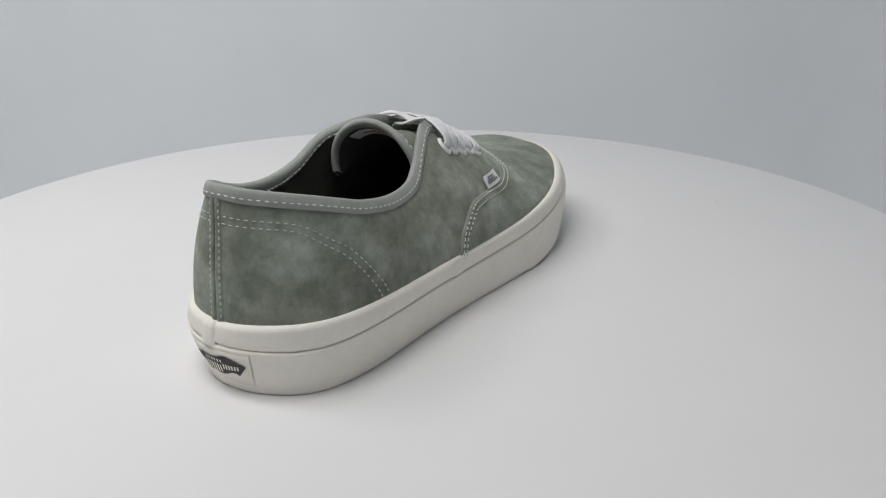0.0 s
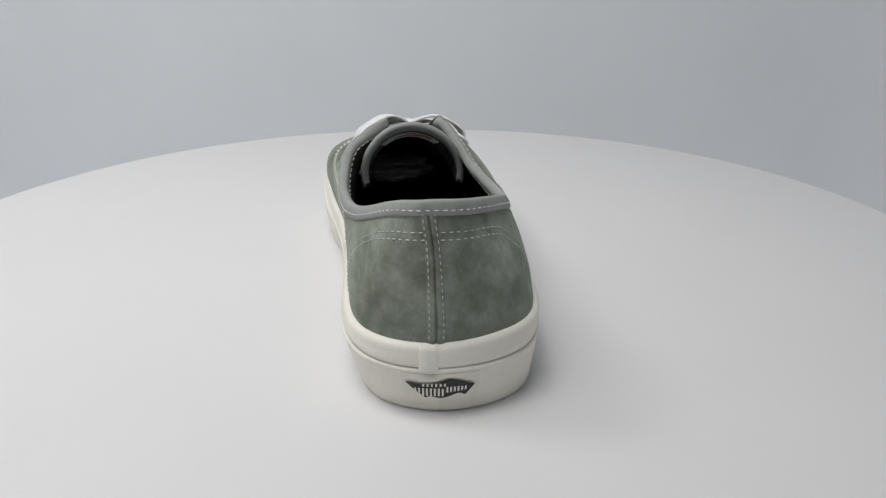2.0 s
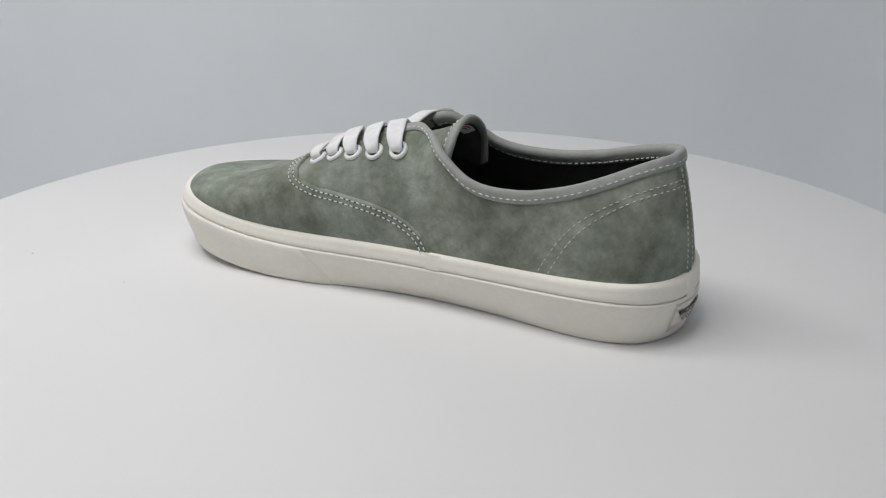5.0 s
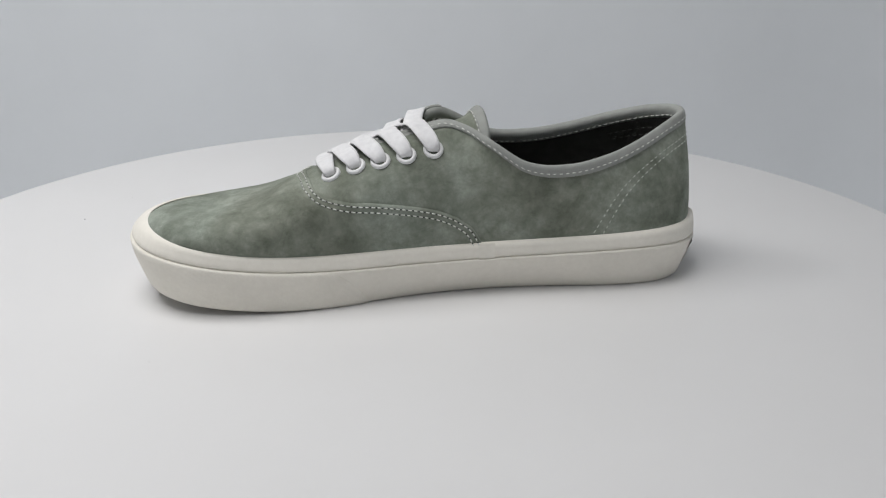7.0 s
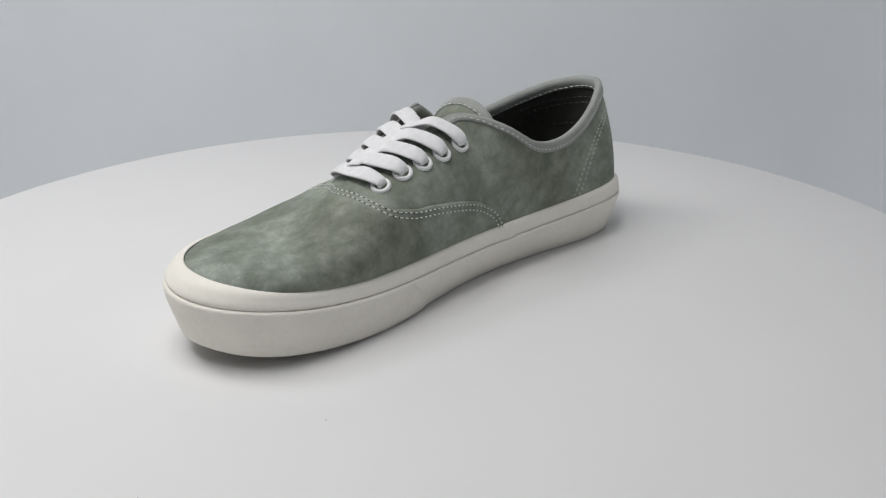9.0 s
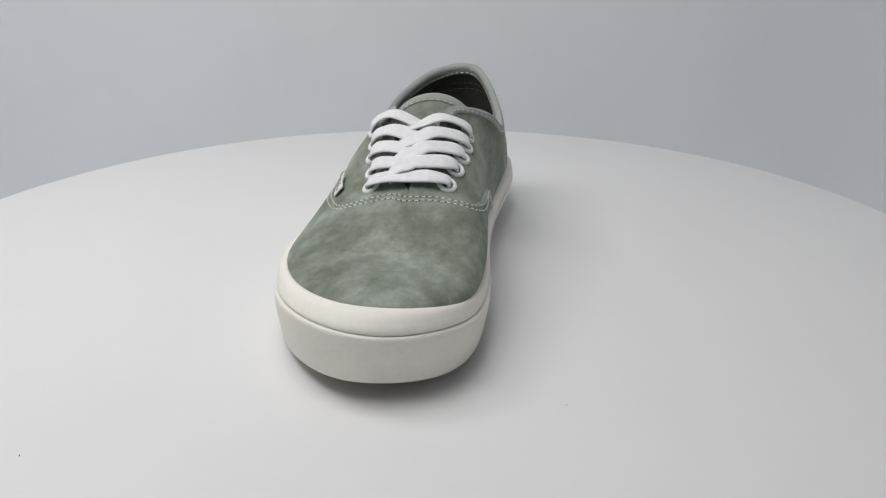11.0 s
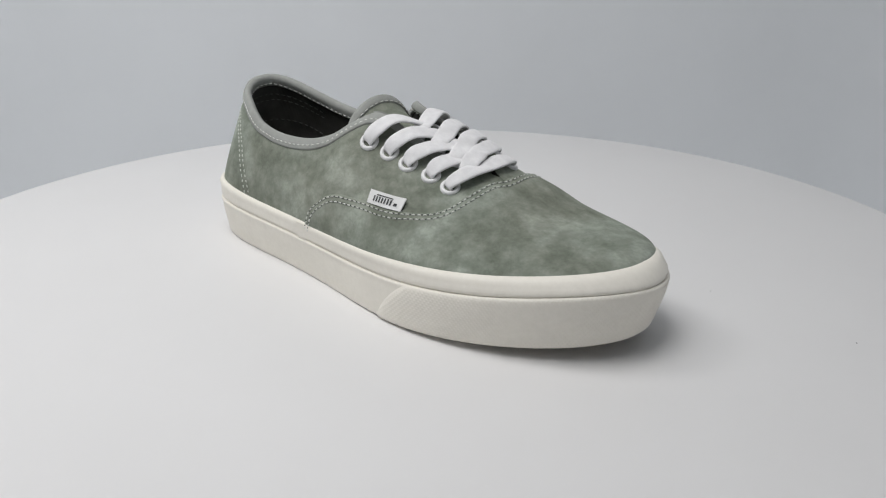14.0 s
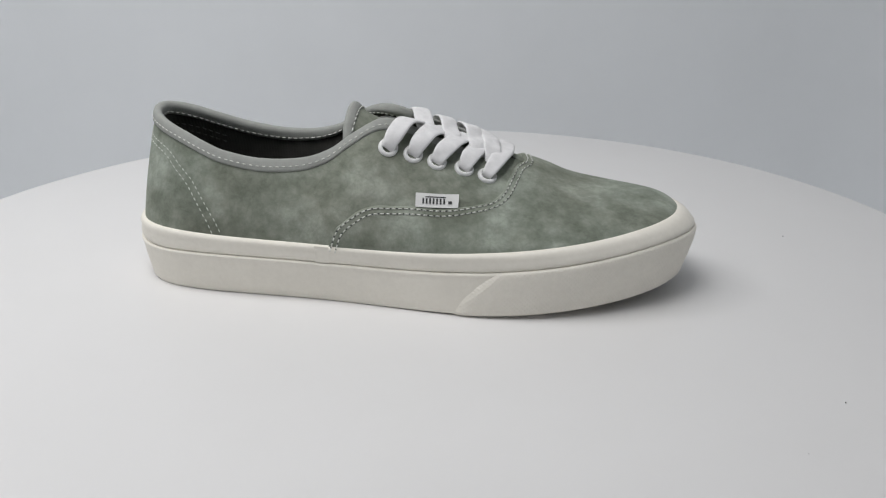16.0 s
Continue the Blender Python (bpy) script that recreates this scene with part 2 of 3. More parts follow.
# how much a section is domed (1: over the toes, 0: collar), and how far it swells outward
DOME_AT = (0, 5.0, 6.2, 8.0, 9.2, 10.5, 13, 15.5, 20, 22, 24, 26.0, 27.2, 28.2, 30, 31.2, 36)
DOME = np.array((1.0, 1.0, 0.85, 0.70, 0.45, 0.12, 0.10, 0.10, 0.10, 0.10, 0.10, 0.08, 0.15, 0.26, 0.44, 0.82, 1.0))
# below 1: fuller, above 1: flatter
FULL = np.array((0.95, 0.78, 0.68, 0.74, 1.0, 1.0, 1.0, 1.0, 1.0, 1.0, 1.0, 1.0, 1.05, 1.45, 1.45, 1.30, 1.10))
SWELL = np.array((0.0012, 0.0042, 0.0044, 0.0034, 0.0010, 0.0004, 0.0018, 0.0014, 0.0003, -0.0006, 0.0012, 0.0024, 0.0038, 0.0034, 0.0030, 0.0016, 0.0006))


def upper(s, u, lift=0.0, overlap=0.0):
    """A point of the upper: s along the outline (0 to 40), u from the sole (0) to its inner edge (1), lifted off it."""
    s, u = np.broadcast_arrays(np.asarray(s, float), np.asarray(u, float))
    s, u = s.ravel(), u.ravel()

    def base(s, u):
        fox_in = closed_spline(FOX_IN, s) + 0.0016
        f = sole_point(s, fox_in, closed_spline(FOX_Z, s) - 0.004)
        t = rim(s, overlap)
        w = through_keys(DOME_AT, DOME, s, 40.0)
        sw = through_keys(DOME_AT, SWELL, s, 40.0)
        a = u * np.pi / 2
        e = through_keys(DOME_AT, FULL, s, 40.0)
        h = w * (1 - np.maximum(np.cos(a), 0) ** e) + (1 - w) * u ** 1.3
        k = w * np.sin(a) ** e + (1 - w) * u
        p = f.copy()
        p[:, :2] += (t - f)[:, :2] * h[:, None]
        p[:, 2] += (t - f)[:, 2] * k
        n = outline(s)[1]
        p[:, :2] += n * (sw * np.sin(np.pi * u))[:, None]
        return p

    p = base(s, u)
    if np.any(lift):
        e = 1e-3
        v = np.minimum(u, 0.93)
        ds = base(s + 20 * e, v) - base(s - 20 * e, v)
        du = base(s, np.minimum(u + e, 1)) - base(s, np.maximum(u - e, 0))
        n = np.cross(ds, du)
        length = np.linalg.norm(n, axis=1)[:, None]
        n = np.where(length > 1e-12, n / np.maximum(length, 1e-12), np.array([0, 0, 1.0]))
        p = p + n * np.reshape(lift, (-1, 1))
    return p


# ---- the studio: a white sweep round the table ----
def sweep_room():
    back, left, right, front, floor_z, top = 0.62, -0.86, 0.82, -1.25, -0.30, 1.05
    r, rc = 0.36, 0.05

    def ring(inset):
        pts = []
        for cx, cy, a0 in ((right, back, 0), (left, back, 90), (left, front, 180), (right, front, 270)):
            rr = r
            sx, sy = (1 if cx == right else -1), (1 if cy == back else -1)
            ox, oy = cx - sx * rr, cy - sy * rr
            for i in range(25):
                a = radians(a0 + i * 3.75)
                pts.append((ox + math.cos(a) * (rr - inset), oy + math.sin(a) * (rr - inset)))
        return pts

    verts, cols = [], 100
    prof = [(rc * (1 - math.sin(a)), floor_z + rc * (1 - math.cos(a))) for a in np.linspace(0, math.pi / 2, 9)] + [(0.0, 0.3), (0.0, top)]
    for inset, z in prof:
        for x, y in ring(min(inset, r - 0.002)):
            verts.append((x, y, z))
    wall = link_mesh("wall_backdrop", verts, grid_faces(len(prof), cols, wrap_cols=True, flip=True), WALL)
    tagged(wall, "smooth white paper backdrop curving round the turntable", "backdrop", kind="structure")
    wall.modifiers.new("thickness", "SOLIDIFY").thickness = -0.012
    for name, z, zz, label in (("floor", floor_z, floor_z - 0.02, "plain white studio floor under the turntable"), ("ceiling", top, top + 0.02, "plain white studio ceiling")):
        bm = bmesh.new()
        bmesh.ops.create_cube(bm, size=1)
        bmesh.ops.transform(bm, matrix=Matrix.LocRotScale(((left + right) / 2, (back + front) / 2, (z + zz) / 2 - (0.001 if name == "floor" else -0.001)), None, (right - left + 0.06, back - front + 0.06, abs(z - zz))), verts=bm.verts)
        me = bpy.data.meshes.new(name)
        bm.to_mesh(me)
        bm.free()
        me.materials.append(WALL)
        tagged(new(name, me), label, name, kind="structure")


sweep_room()


def lathe(profile, seg=96):
    verts = [(r * math.cos(2 * math.pi * i / seg), r * math.sin(2 * math.pi * i / seg), z) for r, z in profile for i in range(seg)]
    return verts, grid_faces(len(profile), seg, wrap_cols=True)


def build_turntable():
    base = tagged(new("turntable"), "round white laminate turntable, slowly turning", "turntable")
    R, b = 0.3075, 0.0022
    prof = [(0.0005, -0.018), (R - b, -0.018)] + [(R - b + b * math.sin(a), -0.018 + b - b * math.cos(a)) for a in np.linspace(0.2, math.pi / 2, 6)]
    prof += [(R - b + b * math.cos(a), -b + b * math.sin(a)) for a in np.linspace(0, math.pi / 2, 7)] + [(0.2, 0.0), (0.1, 0.0), (0.0005, 0.0)]
    v, f = lathe(prof, 192)
    auto_smooth(link_mesh("disc", v, f, DISC, base), 50)
    v, f = lathe([(0.0005, -0.2995), (0.14, -0.2995), (0.145, -0.294), (0.145, -0.025), (0.14, -0.0185), (0.0005, -0.0185)], 64)
    auto_smooth(link_mesh("pedestal", v, f, DISC, base), 50)
    for x, y, r in ((0.0376, 0.2172, 0.00040), (-0.0071, 0.1539, 0.00028), (0.1971, 0.1088, 0.0004), (0.2195, 0.0690, 0.00024)):
        bm = bmesh.new()
        bmesh.ops.create_icosphere(bm, subdivisions=1, radius=r)
        bmesh.ops.transform(bm, matrix=Matrix.LocRotScale((x, y, r * 0.4), Euler((0.3, 0.2, x * 40)), (1.2, 0.8, 0.6)), verts=bm.verts)
        part("dust_speck", bm, DUST, base)
    return base


turntable = build_turntable()

# ---- the shoe ----
shoe = tagged(new("shoe"), "sage green suede low-top skate shoe, white laces, off-white sole", "shoe")
N_ROUND = 240
RING = np.arange(N_ROUND) * 40.0 / N_ROUND


def wall_point(s, v, lift=0.0):
    """The sole's side: v from the ground edge (0) to the groove (1)."""
    s, v, lift = np.broadcast_arrays(np.asarray(s, float), np.asarray(v, float), np.asarray(lift, float))
    s, v, lift = s.ravel(), v.ravel(), lift.ravel()
    inset = closed_spline(SOLE_IN, s) * np.clip(1 - v, 0, 1) ** 1.1 - 0.0007 * np.sin(np.pi * np.clip(v, 0, 1) ** 2)
    z = closed_spline(SOLE_Z, s) * (1 - v) + closed_spline(GROOVE_Z, s) * v
    return sole_point(s, inset - lift, z)


def build_sole():
    # rubber side wall
    rows = [wall_point(RING, v, l) for v, l in ((0.0, -0.006), (0.0, -0.0012), (0.02, -0.0003), (0.06, 0), (0.2, 0), (0.4, 0), (0.6, 0), (0.8, 0.0), (0.86, 0.0001), (0.92, 0.0005), (0.96, 0.0008), (0.99, 0.0007), (1.01, 0.0000), (1.012, -0.0034))]
    v = np.concatenate(rows)
    wall = link_mesh("midsole", v, grid_faces(len(rows), N_ROUND, wrap_cols=True), RUBBER, shoe, "off-white rubber side wall of the sole")
    # tread underneath
    edge = wall_point(RING, 0.0, -0.001)
    rows = [edge + [0, 0, 0.0022], edge + [0, 0, 0.0002]]
    for f in (0.8, 0.55, 0.3, 0.0):
        q = edge * [1, f, 1] + [0, -0.004 * (1 - f), 0.0004]
        rows.append(q)
    v = np.concatenate(rows)
    link_mesh("outsole", v, grid_faces(len(rows), N_ROUND, wrap_cols=True, flip=True), TREAD, shoe, "rubber tread under the sole")
    # upper strip of the side wall
    fi, gz, fz = closed_spline(FOX_IN, RING), closed_spline(GROOVE_Z, RING), closed_spline(FOX_Z, RING)
    prof = ((0.0, -0.0012, 0.0022), (0.0, 0.0002, 0.0010), (0.03, 0.0, 0.0005), (0.08, 0.0, 0.0001), (0.17, 0.0, -0.0004), (0.30, 0.0, -0.0006), (0.46, 0.0, -0.0004), (0.62, 0.0, -0.0004), (0.80, 0.0, -0.0006), (0.92, 0.0, 0.0000), (0.985, 0.0, 0.0009), (1.0, 0.0, 0.0018), (0.97, 0.0, 0.0026), (0.6, 0.0, 0.0032))
    rows = [sole_point(RING, fi * min(k, 1.0) ** 1.9 + off, gz + (fz - gz) * k + dz) for k, dz, off in prof]
    link_mesh("foxing_strip", np.concatenate(rows), grid_faces(len(rows), N_ROUND, wrap_cols=True), RUBBER, shoe, "off-white rubber foxing strip")
    # toe bumper with slanting ends
    n = 110
    vv = (0.0, 0.0, 0.03, 0.1, 0.3, 0.5, 0.7, 0.88, 0.95, 0.985, 1.012, 1.014)
    ll = (-0.003, 0.0004, 0.0010, 0.0012, 0.0012, 0.0012, 0.0012, 0.0012, 0.0013, 0.0011, 0.0005, -0.002)
    rows = []
    for v, l in zip(vv, ll):
        a, b = 29.35 + 0.85 * v ** 1.6, 46.95 - 0.75 * v ** 1.6
        q = np.linspace(0, 1, n)
        end = np.clip(np.minimum(q, 1 - q) * 75, 0, 1) ** 0.4
        rows.append(wall_point(a + (b - a) * q, v, np.where(end < 1, -0.0012 + (l + 0.0012) * end, l)))
    link_mesh("toe_bumper", np.concatenate(rows), grid_faces(len(rows), n), BUMPER, shoe, "off-white rubber toe bumper with fine diamond texture")
    # overlap of the strip ends: heel and both sides
    def overlap(s0, s1, k0, k1, lift, name, parent):
        q = np.linspace(s0, s1, 12)
        rows = []
        for k in np.linspace(k0, k1, 9):
            e = np.sin(np.pi * np.linspace(0, 1, 12)) ** 0.35 * lift
            rows.append(sole_point(q, closed_spline(FOX_IN, q) * np.clip(k, 0, 1) ** 1.9 - 0.0004 - e + (0.0014 if k > 0.98 else 0), closed_spline(GROOVE_Z, q) + (closed_spline(FOX_Z, q) - closed_spline(GROOVE_Z, q)) * k))
        link_mesh(name, np.concatenate(rows), grid_faces(9, 12), RUBBER, parent)
    overlap(16.80, 17.50, -0.02, 1.0, 0.0010, "strip_joint", shoe)
    overlap(9.06, 9.36, 0.06, 0.97, 0.0002, "strip_joint", shoe)
    overlap(26.42, 26.74, 0.06, 0.97, 0.0002, "strip_joint", shoe)
    q = np.linspace(17.02, 17.50, 12)
    e = np.sin(np.pi * np.linspace(0, 1, 12)) ** 0.4
    rows = [wall_point(q + 0.10 * np.sin(5 * v), v, -0.0004 + 0.0010 * e * min(1.0, 6 * v + 0.2)) for v in np.linspace(0.01, 0.97, 9)]
    link_mesh("strip_joint", np.concatenate(rows), grid_faces(9, 12), RUBBER, shoe)
    # heel label and its plain mark
    q = np.linspace(16.18, 18.95, 30)
    rows = [wall_point(q, v, l) for v, l in ((0.20, -0.0003), (0.206, 0.0004), (0.4, 0.0005), (0.6, 0.0005), (0.8, 0.0006), (0.915, 0.0007), (0.92, -0.0003))]
    label = link_mesh("heel_label", np.concatenate(rows), grid_faces(7, 30), DECAL, shoe, "glossy off-white rubber heel label with black mark")
    return label


heel_label = build_sole()


def on_wall(pts, lift):
    return wall_point([p[0] for p in pts], [p[1] for p in pts], lift)


def heel_mark():
    """A board-like black shape with two wheels and pale bars, on the heel label."""
    n = 64
    t = np.linspace(0, 1, n)
    s = 16.32 + 2.46 * t
    top = through_keys((0, 0.1, 0.25, 0.45, 0.62, 0.75, 0.9, 1.0), np.array((0.74, 0.73, 0.71, 0.74, 0.82, 0.79, 0.71, 0.66)), t)
    low = through_keys((0, 0.08, 0.2, 0.28, 0.35, 0.5, 0.62, 0.72, 0.80, 0.87, 0.93, 1.0), np.array((0.73, 0.62, 0.47, 0.38, 0.41, 0.37, 0.40, 0.46, 0.47, 0.43, 0.53, 0.65)), t)
    rows = [wall_point(s, low + (top - low) * k, 0.00105) for k in np.linspace(0, 1, 7)]
    link_mesh("mark", np.concatenate(rows), grid_faces(7, n), INK, heel_label, "black board-shaped mark")
    verts, faces = [], []

    def stroke(a0, v0, a1, v1, w):
        d = Vector((a1 - a0, (v1 - v0) * 1.6)).normalized()
        ox, oy = -d.y * w * 1.35, d.x * w * 1.35 / 1.6
        k = len(verts)
        verts.extend(on_wall([(a0 - ox, v0 - oy), (a1 - ox, v1 - oy), (a1 + ox, v1 + oy), (a0 + ox, v0 + oy)], 0.00125))
        faces.append((k, k + 1, k + 2, k + 3))

    for i in range(6):
        a = 16.96 + 0.15 * i
        stroke(a, 0.655, a, 0.725, 0.026)
    for i in range(8):
        a = 16.66 + 0.14 * i
        top_v = 0.615 if i < 7 else 0.60
        stroke(a, 0.50 if i < 2 else 0.42, a, top_v, 0.026)
    for i in range(6):
        a = 17.80 + 0.13 * i
        stroke(a, 0.51 + 0.008 * i, a, 0.645, 0.026)
    link_mesh("mark_bars", verts, faces, DECAL, heel_label, "pale bars", smooth=False)


heel_mark()

# ---- suede upper ----
NU = 34
U_ROWS = np.linspace(0, 1, NU)


def build_quarters():
    rows = [upper(RING, u, 0.0, 0.0006) for u in U_ROWS]
    ob = link_mesh("quarter", np.concatenate(rows), grid_faces(NU, N_ROUND, wrap_cols=True), SUEDE, shoe, "sage green suede side and heel panel")
    rows = [upper(RING, u, -0.0022, 0.0006) for u in np.linspace(0, 1, 20)]
    link_mesh("lining", np.concatenate(rows), grid_faces(20, N_ROUND, wrap_cols=True, flip=True), LINING, shoe, "dark grey-green canvas lining")
    # folded edge along the lacing
    for a, b in ((6.35, 8.75), (27.35, 29.75)):
        q = np.linspace(a, b, 50)
        rows = [upper(q, 1 - d / 0.045, l) for d, l in ((0.004, -0.0022), (0.0, -0.0022), (-0.0006, -0.0015), (-0.0006, -0.0005), (0.0, 0.0001), (0.0022, 0.0002))]
        link_mesh("edge_binding", np.concatenate(rows), grid_faces(6, 50), PIPING, shoe, "grey-green folded edge")


build_quarters()

SEAM_LEFT = ((5.70, 1.0), (5.76, 0.90), (5.81, 0.72), (6.04, 0.552), (6.67, 0.397), (7.33, 0.314), (7.91, 0.264), (8.29, 0.234), (8.66, 0.197), (8.95, 0.146), (9.1, 0.063), (9.16, 0.0))
SEAM_RIGHT = ((26.68, 0.0), (26.72, 0.063), (26.89, 0.238), (27.3, 0.339), (27.74, 0.397), (28.4, 0.444), (29.04, 0.473), (29.51, 0.515), (29.91, 0.565), (30.07, 0.64), (30.14, 0.795), (30.20, 0.92), (30.38, 1.0))


def seam_u(s):
    """The height on the upper to which the vamp panel reaches, at s (right side from 26.7 through the toe at 40 to 49.16)."""
    keys = [k for k, _ in SEAM_RIGHT] + [k + 40 for k, _ in SEAM_LEFT]
    vals = [v for _, v in SEAM_RIGHT] + [v for _, v in SEAM_LEFT]
    return np.clip(np.interp(s, keys, vals), 0, 1)


def build_vamp():
    s = np.concatenate([np.linspace(26.70, 27.2, 24), np.linspace(27.24, 30.0, 50), np.linspace(30.02, 30.4, 20), np.linspace(30.5, 45.7, 100), np.linspace(45.72, 46.2, 20), np.linspace(46.25, 48.8, 48), np.linspace(48.82, 49.16, 20)])
    top = seam_u(s)
    th = 0.0015
    rows = []
    for k in np.linspace(0, 1, 30):
        edge = np.where(top < 1, np.clip((1 - k) * 14, 0, 1) ** 0.5, 1.0)
        rows.append(upper(s, top * k, th * (0.35 + 0.65 * edge) * np.clip(0.15 + top * k / 0.16, 0, 1)))
    # both halves meet in one line along the ridge
    ridge = upper(s, np.ones(len(s))) + [0, 0, th]
    rows[-1] = np.where((top > 0.999)[:, None], ridge, rows[-1])
    rows.append(np.where((top > 0.999)[:, None], ridge, upper(s, top, -0.0002)))
    link_mesh("vamp", np.concatenate(rows), grid_faces(31, len(s)), SUEDE, shoe, "mottled sage suede vamp over the toes")


build_vamp()


# ---- stitching ----
def stitch_row(name, path, normals, length, gap, width, material, label="", start=0.0, parent=None):
    """Short rounded threads along a path, each proud of the surface."""
    path, normals = np.asarray(path), np.asarray(normals)
    d = np.concatenate([[0], np.cumsum(np.linalg.norm(np.diff(path, axis=0), axis=1))])
    verts, faces = [], []
    a = start
    rng = random.Random(len(path))
    while a + length < d[-1]:
        jl = length * rng.uniform(0.88, 1.08)
        q = [a, a + jl * 0.2, a + jl * 0.5, a + jl * 0.8, a + jl]
        p = np.stack([np.interp(q, d, path[:, i]) for i in range(3)], 1)
        nn = np.stack([np.interp(q, d, normals[:, i]) for i in range(3)], 1)
        nn /= np.linalg.norm(nn, axis=1)[:, None]
        t = p[-1] - p[0]
        t /= np.linalg.norm(t)
        k = len(verts)
        w = width * rng.uniform(0.85, 1.1)
        for i, (lift, wd) in enumerate(((-0.0003, 0.45), (0.00012, 0.9), (0.00028, 1.0), (0.00012, 0.9), (-0.0003, 0.45))):
            side = np.cross(nn[i], t)
            c = p[i] + nn[i] * lift
            verts += [c - side * w * wd / 2 - nn[i] * 0.0002, c - side * w * wd / 4 + nn[i] * 0.0002, c + side * w * wd / 4 + nn[i] * 0.0002, c + side * w * wd / 2 - nn[i] * 0.0002]
        for i in range(4):
            for j in range(3):
                faces.append((k + i * 4 + j, k + i * 4 + j + 1, k + i * 4 + 4 + j + 1, k + i * 4 + 4 + j))
        a += length + gap
    ob = link_mesh(name, verts, faces, material, parent or shoe, label)
    return ob


def needle_holes(path, normals, pitch, start):
    """Small dark pricks between the stitches."""
    d = np.concatenate([[0], np.cumsum(np.linalg.norm(np.diff(path, axis=0), axis=1))])
    verts, faces = [], []
    for a in np.arange(start, d[-1], pitch):
        p = np.array([np.interp(a, d, path[:, i]) for i in range(3)])
        n = np.array([np.interp(a, d, normals[:, i]) for i in range(3)])
        t = np.array([np.interp(a + 0.0003, d, path[:, i]) for i in range(3)]) - p
        if np.linalg.norm(t) < 1e-7:
            continue
        t /= np.linalg.norm(t)
        side = np.cross(n, t)
        k = len(verts)
        for j in range(6):
            c, s = math.cos(j * math.pi / 3), math.sin(j * math.pi / 3)
            verts.append(p + n * 0.00022 + t * c * 0.00042 + side * s * 0.00040)
        faces.append(tuple(range(k, k + 6)))
    link_mesh("needle_holes", verts, faces, INK, shoe, "dark needle holes between stitches", smooth=False)


def path_on_upper(s, u, lift):
    s, u = np.asarray(s, float), np.asarray(u, float)
    p = upper(s, u, lift)
    n = upper(s, u, np.asarray(lift) + 0.001) - p
    return p, n / np.linalg.norm(n, axis=1)[:, None]


def resample(keys, n):
    keys = np.asarray(keys, float)
    t = np.arange(len(keys))
    q = np.linspace(0, len(keys) - 1, n)
    return through_keys(t, keys, q)


def sewn(keys, lift, length, gap, width, material, label="", n=200, inward=0.0, towards=None):
    """A stitch row on the upper through (s, u) keys; inward: metres by which it runs beside that line."""
    su = resample(keys, n)
    p, nrm = path_on_upper(su[:, 0], np.clip(su[:, 1], 0.0, 1.0), lift)
    if inward:
        t = np.gradient(p, axis=0)
        side = np.cross(nrm, t)
        side /= np.linalg.norm(side, axis=1)[:, None]
        if np.mean((towards - p) * side) < 0:
            side = -side
        p = p + side * inward
    return stitch_row("stitching", p, nrm, length, gap, width, material, label)



NET_S, NET_U = (v.ravel() for v in np.meshgrid(np.arange(26.5, 49.4, 0.08), np.linspace(0, 1, 50), indexing="ij"))
VAMP_NET = upper(NET_S, NET_U, 0.0015)
VAMP_NRM = (upper(NET_S, NET_U, 0.0025) - VAMP_NET) * 1000.0


def sew_vamp():
    """Two rows along the panel's edge, over the instep from one side to the other."""
    su = np.concatenate([resample(SEAM_RIGHT, 260), resample(SEAM_LEFT, 260)])
    su = su[(su[:, 1] > 0.03) & (su[:, 1] < 0.985)]
    p, nrm = path_on_upper(su[:, 0], su[:, 1], 0.0015)
    t = np.gradient(p, axis=0)
    side = np.cross(nrm, t)
    side /= np.linalg.norm(side, axis=1)[:, None]
    if np.mean(((np.array([0.09, 0, 0.02]) - p) * side).sum(1)) < 0:
        side = -side
    for off in (0.0017, 0.0043):
        q = p + side * off
        near = [int(np.argmin(((VAMP_NET - w) ** 2).sum(1))) for w in q]
        nrm = VAMP_NRM[near]
        q = q - nrm * ((q - VAMP_NET[near]) * nrm).sum(1)[:, None] + nrm * 0.0001
        stitch_row("stitching", q, nrm, 0.0020, 0.0010, 0.00064, THREAD, "pale double stitching along the vamp seam")
        needle_holes(q, nrm, 0.0030, 0.0025)


sew_vamp()

ARC = ((11.35, 0.05), (11.45, 0.14), (11.62, 0.27), (11.9, 0.45), (12.3, 0.61), (12.9, 0.715), (13.6, 0.765), (14.4, 0.785), (15.6, 0.79), (16.9, 0.79), (18.3, 0.79), (19.6, 0.79), (20.6, 0.785), (21.4, 0.755), (22.1, 0.69), (22.9, 0.60), (23.5, 0.44), (23.9, 0.27), (24.1, 0.14), (24.2, 0.05))
ARC_LOW = tuple((s + (17.6 - s) * 0.035, u - 0.05 * (0.3 + 0.7 * min(1, abs(u) / 0.6))) for s, u in ARC)
for keys in (ARC, ARC_LOW):
    for half in (keys[:10], keys[9:]):
        sewn(half, 0.0, 0.0020, 0.0011, 0.00052, THREAD_GREY, "pale double stitching round the heel")

HEEL = ((16.55, 0.93), (16.75, 0.83), (17.0, 0.70), (17.2, 0.52), (17.32, 0.35), (17.40, 0.20), (17.42, 0.06))


